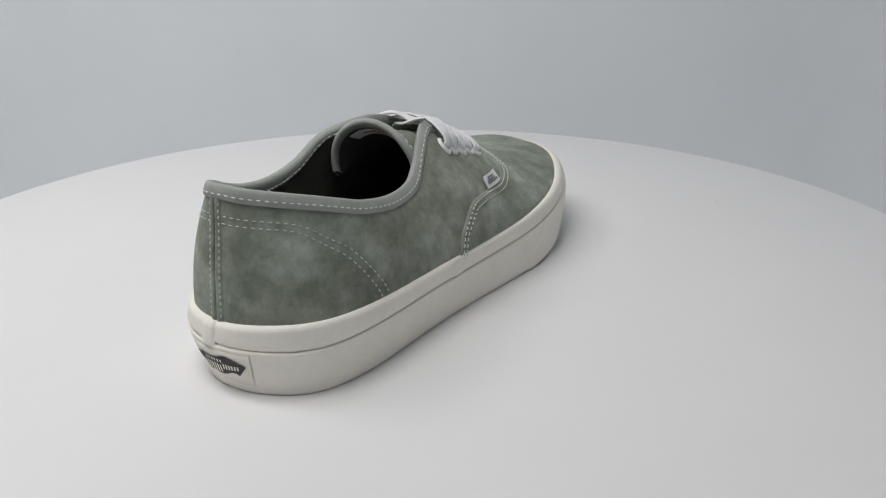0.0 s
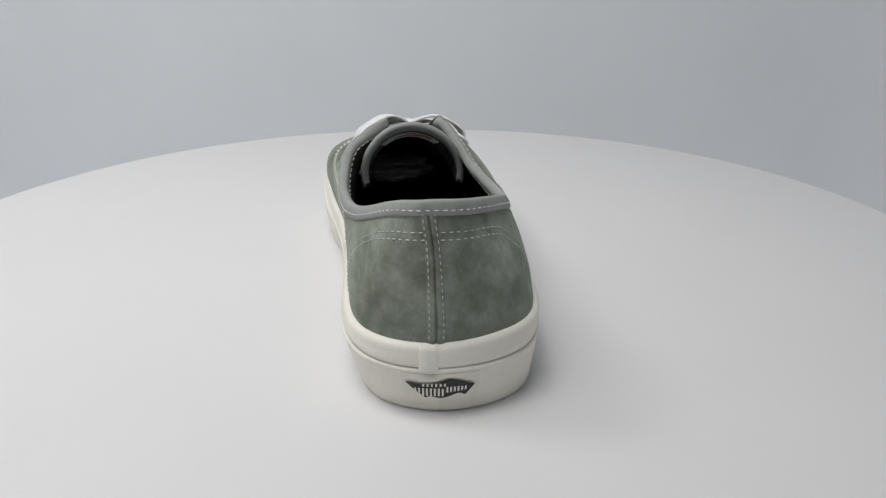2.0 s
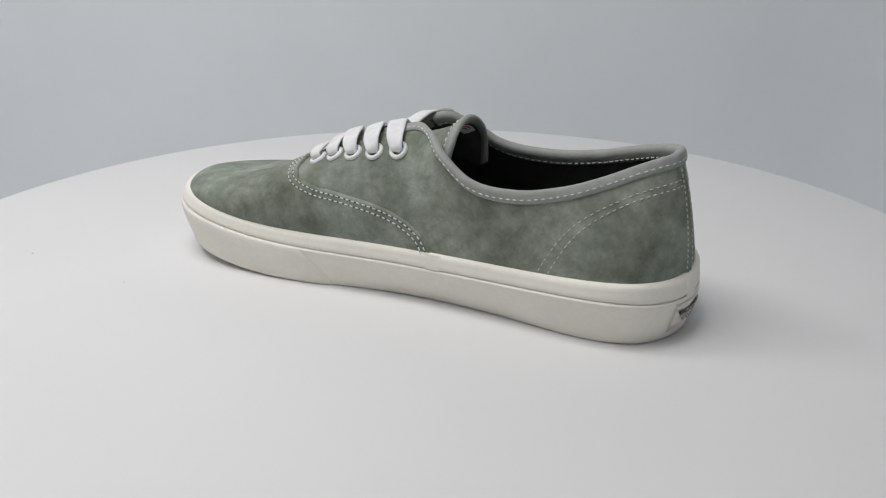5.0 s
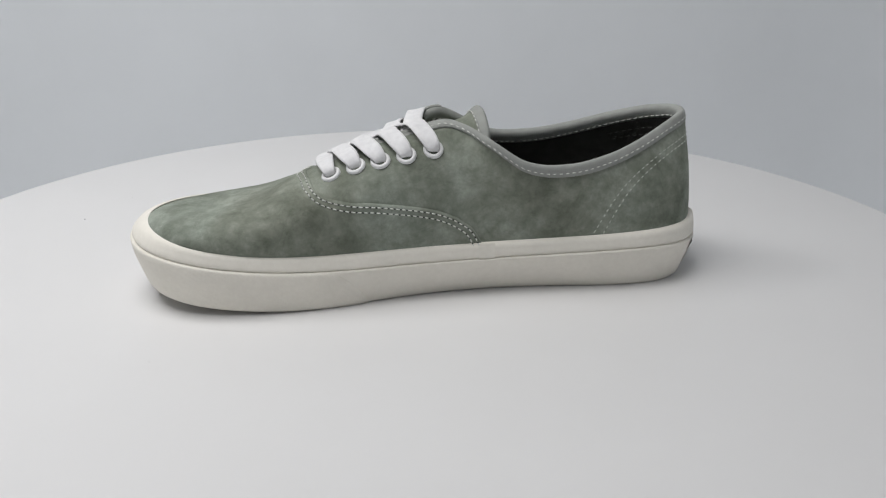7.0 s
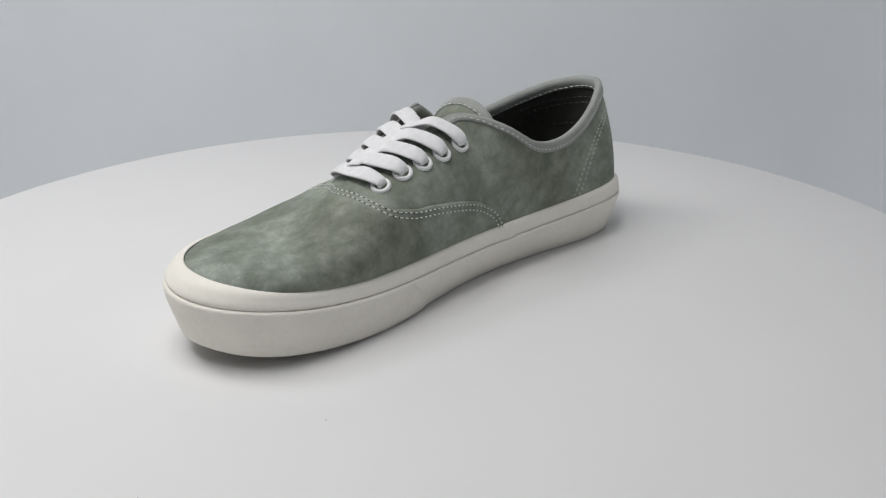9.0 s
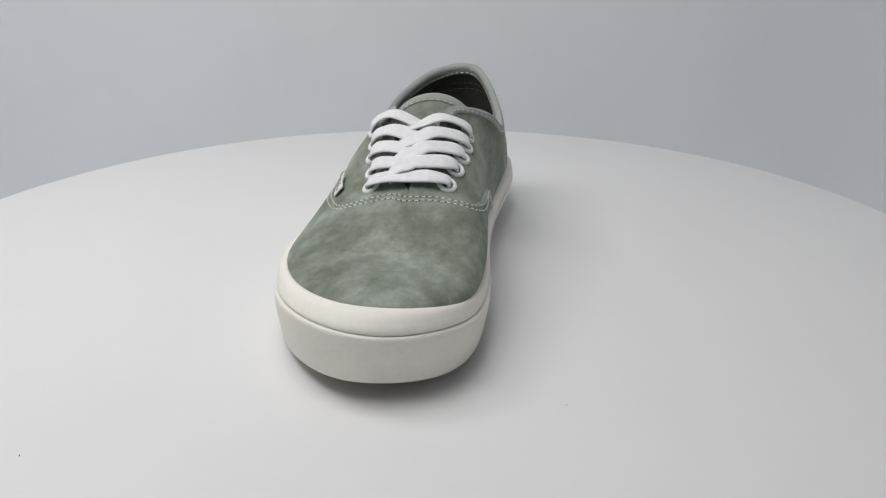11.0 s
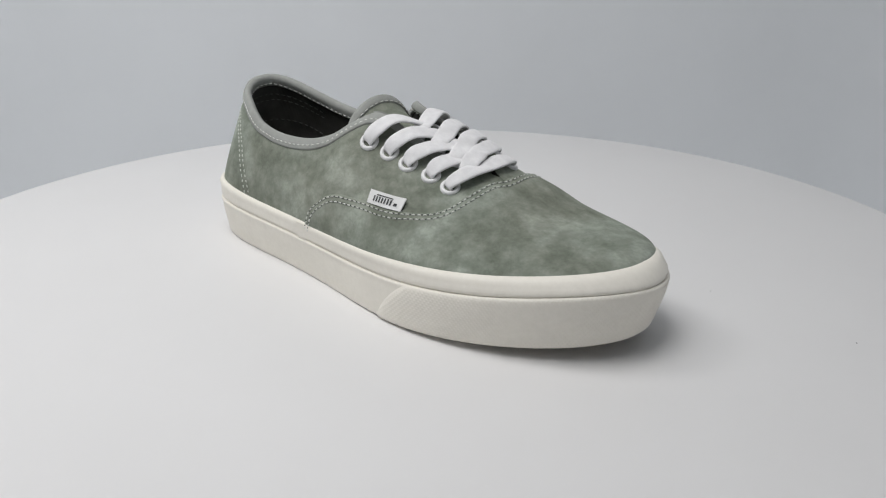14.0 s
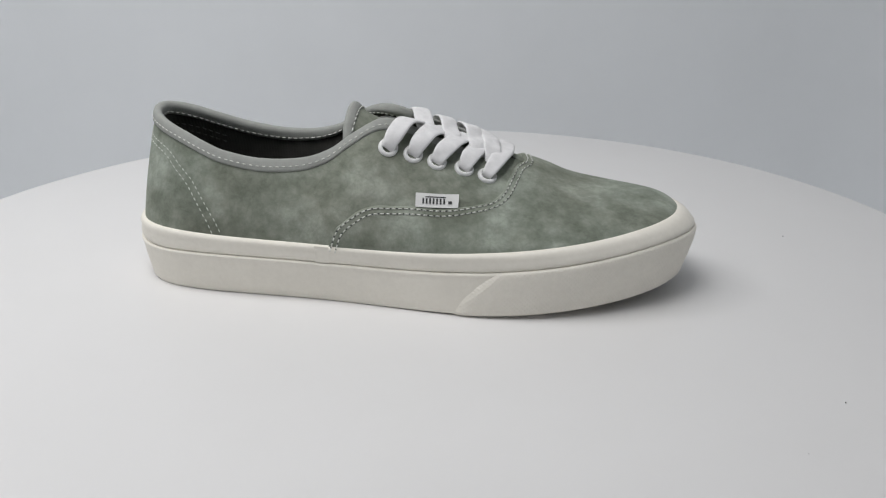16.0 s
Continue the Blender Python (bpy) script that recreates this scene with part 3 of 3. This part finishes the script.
def heel_seam():
    """Two folded suede edges that meet down the heel, each sewn."""
    su = resample(HEEL, 60)
    for sgn, w0, w1 in ((-1, 0.02, 0.36), (1, 0.02, 0.36)):
        rows = []
        for w, l in ((w0, -0.0003), (w0 + 0.02, 0.0007), (w0 + 0.08, 0.0010), (w0 + 0.2, 0.0008), (w1, 0.0001), (w1 + 0.04, -0.0003)):
            rows.append(upper(su[:, 0] + sgn * w, su[:, 1], l))
        link_mesh("heel_seam", np.concatenate(rows), grid_faces(6, 60, flip=sgn < 0), SUEDE, shoe, "folded suede edge down the heel")
        sewn(tuple((s + sgn * 0.27, u) for s, u in HEEL), 0.0006, 0.0017, 0.0010, 0.00056, THREAD_GREY, "pale stitching down the heel seam")


heel_seam()


def build_collar():
    n = 220
    q = np.linspace(8.25, 27.75, n)
    span = np.linalg.norm(rim(q) - upper(q, np.zeros(n)), axis=1)
    rows = []
    for d, l in ((0.0058, -0.0004), (0.0057, 0.0006), (0.0052, 0.0010), (0.0035, 0.0012), (0.0018, 0.0013), (0.0006, 0.0012)):
        rows.append(upper(q, 1 - d / span, l))
    top = upper(q, np.ones(n))
    out = upper(q, np.ones(n), 0.001) - top
    up = np.array([0, 0, 1.0])
    rows += [top + out * 0.7 + up * 0.0005, top + out * -0.3 + up * 0.0009, top + out * -1.6 + up * 0.0007, top + out * -2.6 + up * 0.0002]
    for d, l in ((0.0015, -0.0033), (0.004, -0.0034), (0.0062, -0.0031), (0.0064, -0.0020)):
        rows.append(upper(q, 1 - d / span, l))
    collar = link_mesh("collar_binding", np.concatenate(rows), grid_faces(len(rows), n), PIPING, shoe, "grey-green binding round the collar")
    for d, l, m in ((0.0036, 0.0011, THREAD), (0.0045, -0.0036, THREAD)):
        p = upper(q, 1 - d / span, l)
        nrm = upper(q, 1 - d / span, l + 0.001 * (1 if l > 0 else -1)) - p
        nrm /= np.linalg.norm(nrm, axis=1)[:, None]
        stitch_row("stitching", p, nrm, 0.0023, 0.0010, 0.00060, m, "pale stitching along the collar")


build_collar()


def build_inside():
    # footbed
    p, nrm = outline(RING)
    rows = []
    for k in (1.0, 0.8, 0.6, 0.4, 0.2, 0.0):
        q = p - nrm * 0.0045
        q = np.c_[q[:, 0] * (0.92 + 0.08 * k), q[:, 1] * k - 0.003 * (1 - k), np.full(N_ROUND, 0.021 + 0.0025 * k ** 3) + 0.010 * np.clip((q[:, 0] - 0.06) / 0.09, 0, 1) ** 1.5]
        rows.append(q)
    for d in (0.0125, 0.0165, 0.030):
        q = np.linspace(13.0, 22.5, 120)
        span = np.linalg.norm(rim(q) - upper(q, np.zeros(120)), axis=1)
        w = upper(q, 1 - d / span, -0.0024)
        nn = w - upper(q, 1 - d / span, -0.0014)
        stitch_row("stitching", w, nn / np.linalg.norm(nn, axis=1)[:, None], 0.0026, 0.0012, 0.0006, THREAD_DARK, "grey stitching on the heel lining")
    bm = bmesh.new()
    bmesh.ops.create_icosphere(bm, subdivisions=4, radius=1.0)
    for v in bm.verts:
        k = 1 + 0.30 * noise.noise(v.co * 2.2) + 0.14 * noise.noise(v.co * 6.0)
        v.co = Vector((0.092 + v.co.x * 0.018 * k, 0.002 + v.co.y * 0.022 * k, 0.0325 + v.co.z * 0.0060 * k))
    part("stuffing_paper", bm, TAG, shoe, "crumpled pale paper stuffed in the toe", smooth=False)
    link_mesh("insole", np.concatenate(rows), grid_faces(6, N_ROUND, wrap_cols=True), INSOLE, shoe, "dark fabric insole")


build_inside()

TONGUE_X = np.array([0.060, 0.045, 0.030, 0.010, -0.007, -0.018, -0.0235, -0.0268])
TONGUE_Z = np.array([0.0600, 0.0654, 0.0700, 0.0760, 0.0800, 0.0837, 0.0868, 0.0900])
TONGUE_W = np.array([0.013, 0.015, 0.017, 0.019, 0.0195, 0.0195, 0.0195, 0.0195])


def tongue_point(a, k, drop=0.0):
    """a along the tongue (0 to 7), k across it (-1 to 1); towards its free end it widens and arches down inside the collar."""
    a, k = np.broadcast_arrays(np.asarray(a, float), np.asarray(k, float))
    a, k = a.ravel(), k.ravel()
    t = np.arange(8)
    x, z, w = (through_keys(t, v, a) for v in (TONGUE_X, TONGUE_Z, TONGUE_W))
    f = np.clip(a / 7, 0, 1)
    curl = np.clip((a - 2.8) / 3.4, 0, 1) ** 1.2
    r = np.where(k > 0, 0.0232, 0.0258) - drop
    th = k * np.where(k > 0, 1.85, 1.72)
    side = (1 - curl) * k * w + curl * r * np.sin(th)
    fall = (1 - curl) * (0.005 + 0.008 * f) * np.abs(k) ** 2.1 + curl * r * (1 - np.cos(th))
    return np.c_[x - 0.0035 * np.minimum(k * k, 1.0) * f ** 3 + 0.006 * curl * np.maximum(np.abs(k) - 0.5, 0), 0.003 + 0.0025 * f + side, z - fall - drop]


def tongue_z(x):
    return np.interp(-x, -TONGUE_X, TONGUE_Z)


def build_tongue():
    ka, kk = np.linspace(0, 7, 40), np.linspace(-1.0, 1.0, 41)
    top = [tongue_point(ka, np.full(40, k)) for k in kk]
    mid = [tongue_point(ka, np.full(40, k), 0.0013) for k in kk]
    low = [tongue_point(ka, np.full(40, k), 0.0026) for k in kk]

    def shell(name, upper_rows, lower_rows, material, parent, label):
        v = np.concatenate(upper_rows + lower_rows[::-1])
        f = grid_faces(82, 40, wrap_rows=True)
        for end in (0, 39):
            f += [tuple([(i * 40 + end), ((i + 1) * 40 + end), ((80 - i) * 40 + end), ((81 - i) * 40 + end)][::(1 if end else -1)]) for i in range(40)]
        return auto_smooth(link_mesh(name, v, f, material, parent, label), 60)

    tongue = shell("tongue", top, mid, SUEDE, shoe, "sage suede tongue")
    shell("tongue_lining", [r - [0, 0, 0.00005] for r in mid], low, LINING, tongue, "dark canvas lining of the tongue")
    # binding over its free end
    n = 64
    kk = np.linspace(-1.0, 1.0, n)
    edge, inner = tongue_point(np.full(n, 7.0), kk), tongue_point(np.full(n, 6.5), kk)
    d = inner - edge
    d /= np.linalg.norm(d, axis=1)[:, None]
    nrm = np.cross(np.gradient(edge, axis=0), d)
    nrm /= np.linalg.norm(nrm, axis=1)[:, None]
    nrm = nrm * np.sign(nrm[n // 2, 2])
    prof = ((0.0050, -0.0002), (0.0048, 0.0004), (0.0030, 0.0007), (0.0010, 0.0006), (-0.0004, 0.0001), (-0.0009, -0.0008), (-0.0009, -0.0018), (-0.0003, -0.0026), (0.0010, -0.0030), (0.0032, -0.0030), (0.0038, -0.0024))
    link_mesh("binding", np.concatenate([edge + d * a + nrm * c for a, c in prof]), grid_faces(len(prof), n), PIPING, tongue, "grey-green binding")
    stitch_row("stitching", edge[4:-4] + d[4:-4] * 0.0042 + nrm[4:-4] * 0.0008, nrm[4:-4], 0.0025, 0.0012, 0.0007, THREAD, "pale stitching", parent=tongue)
    # pale printed label on its underside
    rows = [tongue_point(np.linspace(5.2, 6.35, 8), np.full(8, k), 0.0033) for k in np.linspace(-0.40, 0.40, 15)]
    lab = link_mesh("size_label", np.concatenate(rows), grid_faces(15, 8), TAG, tongue, "pale printed label under the tongue")
    for a0, a1, k0, k1 in ((6.05, 6.22, -0.3, 0.05), (5.75, 5.92, -0.3, 0.22)):
        rows = [tongue_point(np.linspace(a0, a1, 3), np.full(3, k), 0.0035) for k in np.linspace(k0, k1, 7)]
        link_mesh("mark_bars", np.concatenate(rows), grid_faces(7, 3), RED, lab, "red printed bar")


build_tongue()

# ---- eyelets and laces ----
EYES_IN = ((6.36, 0.80), (6.87, 0.77), (7.33, 0.741), (7.82, 0.724), (8.32, 0.711))
EYES_OUT = ((29.63, 0.78), (29.19, 0.82), (28.66, 0.815), (28.15, 0.806), (27.66, 0.792))


def frame_at(s, u):
    p, n = path_on_upper([s], [u], 0.0003)
    n = Vector(n[0])
    x = (Vector((1, 0, 0)) - n * n.x).normalized()
    return Matrix((( *x, ), (*n.cross(x), ), (*n, ))).transposed().to_4x4(), Vector(p[0])


def eyelet(s, u):
    rot, p = frame_at(s, u)
    prof = [(0.0030, -0.0022), (0.0028, 0.0002), (0.0031, 0.0008), (0.0037, 0.0011), (0.0044, 0.0009), (0.0049, 0.0003), (0.0050, -0.0004)]
    v, f = lathe(prof, 28)
    m = Matrix.Translation(p) @ rot
    ob = link_mesh("eyelet", [m @ Vector(q) for q in v], f, METAL_WHITE, shoe, "white enamelled metal eyelet")
    v, f = lathe([(0.0031, -0.0008), (0.0015, -0.0009), (0.0001, -0.0009)], 20)
    link_mesh("hole", [m @ Vector(q) for q in v], f, LINING, ob, "dark lace hole")
    return m


eyes_in = [eyelet(*e) for e in EYES_IN]
eyes_out = [eyelet(*e) for e in EYES_OUT]


def ribbon(points, ups, widths, thick=0.0012, seed=0, name="lace"):
    """A flat woven lace along a smooth path."""
    n = 44
    t = np.arange(len(points))
    q = np.linspace(0, len(points) - 1, n)
    c, up, w = through_keys(t, points, q), through_keys(t, ups, q), through_keys(t, widths, q)
    tg = np.gradient(c, axis=0)
    tg /= np.linalg.norm(tg, axis=1)[:, None]
    side = np.cross(up, tg)
    side /= np.linalg.norm(side, axis=1)[:, None]
    nn = np.cross(tg, side)
    prof = [(-1, 0.0), (-0.93, 0.42), (-0.75, 0.60), (-0.4, 0.56), (0, 0.50), (0.4, 0.56), (0.75, 0.60), (0.93, 0.42), (1, 0.0), (0.93, -0.42), (0.6, -0.5), (-0.6, -0.5), (-0.93, -0.42)]
    rng = random.Random(seed)
    ph = rng.uniform(0, 6)
    rows = []
    for a, b in prof:
        wob = 0.00025 * np.sin(q * 3.1 + ph + a * 2)
        rows.append(c + side * (a * w / 2)[:, None] + nn * (b * thick + wob + 0.0002 * (1 - a * a))[:, None])
    v = np.concatenate(rows)
    f = grid_faces(len(prof), n, wrap_rows=True)
    f += [tuple(i * n for i in range(len(prof)))[::-1], tuple(i * n + n - 1 for i in range(len(prof)))]
    return link_mesh(name, v, f, LACE, shoe, "flat white cotton lace")


def lace_strap(eye, step, over, seed, reach=0.011):
    """Down into an eyelet, up over the lacing edge, straight across the tongue towards the toe and under the other edge."""
    s, u = eye
    sgn = -step
    hole, p = upper([s], [u], -0.0026)[0], upper([s], [u], 0.0022)[0]
    n = upper([s], [u], 0.001)[0] - upper([s], [u])[0]
    n /= np.linalg.norm(n)
    lean = 0.06 if p[0] < 0 else 0.32
    up = np.array([lean, 0, 1.0]) / math.hypot(lean, 1)
    yc = 0.0035
    far = yc - sgn * 0.0105
    edge = rim([s + step * 0.2])[0]

    def at(y):
        return p[0] + reach * ((y - p[1]) / (far - p[1])) ** 0.7

    y1, y2, y3, y4 = p[1] * 0.72 + edge[1] * 0.28, edge[1] + sgn * 0.0005, yc, yc - sgn * 0.006
    zc = float(tongue_z(at(y3)))
    slope = (edge[2] - p[2])
    pts = [(at(far), far, zc - 0.0016), (at(y4), y4, zc + 0.0030 + over * 0.6), (at(y3), y3, zc + 0.0044 + over), (at(y2), y2, max(edge[2] + 0.0030, zc + 0.0030) + over * 0.3),
           (at(y1), y1, p[2] + slope * 0.42 + 0.0028), tuple(p), tuple(hole)]
    out = np.array([0, sgn, 0.0])
    ups = [up - out * 0.35, up - out * 0.1, up, up + out * 0.25, n + up * 0.3, n + out * 0.5, out + up * 0.3]
    ups = [q / np.linalg.norm(q) for q in ups]
    return ribbon([np.array(q) for q in pts], ups, np.array([0.0088, 0.0094, 0.0096, 0.0096, 0.0090, 0.0066, 0.0046]), seed=seed)


def lace_up():
    a, b = eyes_out[0], eyes_in[0]
    na, nb = a.to_3x3() @ Vector((0, 0, 1)), b.to_3x3() @ Vector((0, 0, 1))
    pa, pb = a.translation, b.translation
    mid = (pa + pb) / 2
    up = Vector((0.3, 0, 1)).normalized()
    pts = [tuple(pa - na * 0.002), tuple(pa + na * 0.0026), tuple(pa.lerp(mid, 0.42) + Vector((0.0034, 0, 0.0056))), (mid.x + 0.0046, mid.y, mid.z + 0.0058), tuple(pb.lerp(mid, 0.42) + Vector((0.0034, 0, 0.0054))), tuple(pb + nb * 0.0026), tuple(pb - nb * 0.002)]
    ups = [tuple(Vector((0, -1, 0.3)).normalized()), tuple((na + Vector((0, -0.8, 0))).normalized()), tuple((up + na * 0.3).normalized()), tuple(up), tuple((up + nb * 0.3).normalized()), tuple((nb + Vector((0, 0.8, 0))).normalized()), tuple(Vector((0, 1, 0.3)).normalized())]
    ribbon(pts, ups, np.array([0.0042, 0.0062, 0.0088, 0.0096, 0.0088, 0.0062, 0.0042]), seed=1)
    for k in range(1, 5):
        lace_strap(EYES_OUT[k], 1, 0.0, 10 + k, 0.0085 if k == 1 else 0.0140)
        lace_strap(EYES_IN[k], -1, 0.0016, 20 + k, 0.0080 if k == 1 else 0.0130)


lace_up()


def side_tag():
    """The small white woven label sewn in over the vamp seam."""
    rows = []
    for k in np.linspace(0, 1, 6):
        s = np.linspace(28.46, 29.29, 10) - 0.05 * k
        u = (0.445 + 0.045 * np.linspace(0, 1, 10)) * (1 - k) + (0.535 + 0.049 * np.linspace(0, 1, 10)) * k
        rows.append((s, u))
    top = [upper(s, u, 0.0012 + 0.0012 * i / 5) for i, (s, u) in enumerate(rows)]
    bot = [upper(s, u, 0.0006 + 0.0012 * i / 5) for i, (s, u) in enumerate(rows)][::-1]
    tag = link_mesh("side_label", np.concatenate(top + bot), grid_faces(12, 10, wrap_rows=True), TAG, shoe, "small white woven label with black mark", smooth=False)

    def at(a, b):
        s = 28.46 + 0.83 * a - 0.05 * b
        u = (0.445 + 0.045 * a) * (1 - b) + (0.535 + 0.049 * a) * b
        return upper([s], [u], 0.00145 + 0.0012 * b)[0]

    verts, faces = [], []

    def quad(pts):
        k = len(verts)
        verts.extend(at(*p) for p in pts)
        faces.append((k, k + 1, k + 2, k + 3))

    quad([(0.24, 0.70), (0.72, 0.70), (0.72, 0.77), (0.24, 0.77)])
    for i in range(7):
        a = 0.17 + 0.083 * i
        quad([(a, 0.24), (a + 0.04, 0.24), (a + 0.04, 0.64), (a, 0.64)])
    quad([(0.78, 0.26), (0.86, 0.26), (0.86, 0.46), (0.78, 0.46)])
    link_mesh("mark_bars", verts, faces, INK, tag, "small black bars", smooth=False)


side_tag()


# ---- what moves: the disc turns, the shoe rides on it ----
def motions():
    rate = 18.193
    times = [0.4 * i for i in range(41)]
    walk(turntable, [(t, pose(0, 0, 0, 0, 0, rate * t)) for t in times])
    rows = []
    for t in times:
        a = radians(rate * t)
        x, y = -0.00316, -0.00424
        rows.append((t, pose(x * math.cos(a) - y * math.sin(a), x * math.sin(a) + y * math.cos(a), 0.0, 0, 0, 60.4 + rate * t)))
    walk(shoe, rows)


motions()
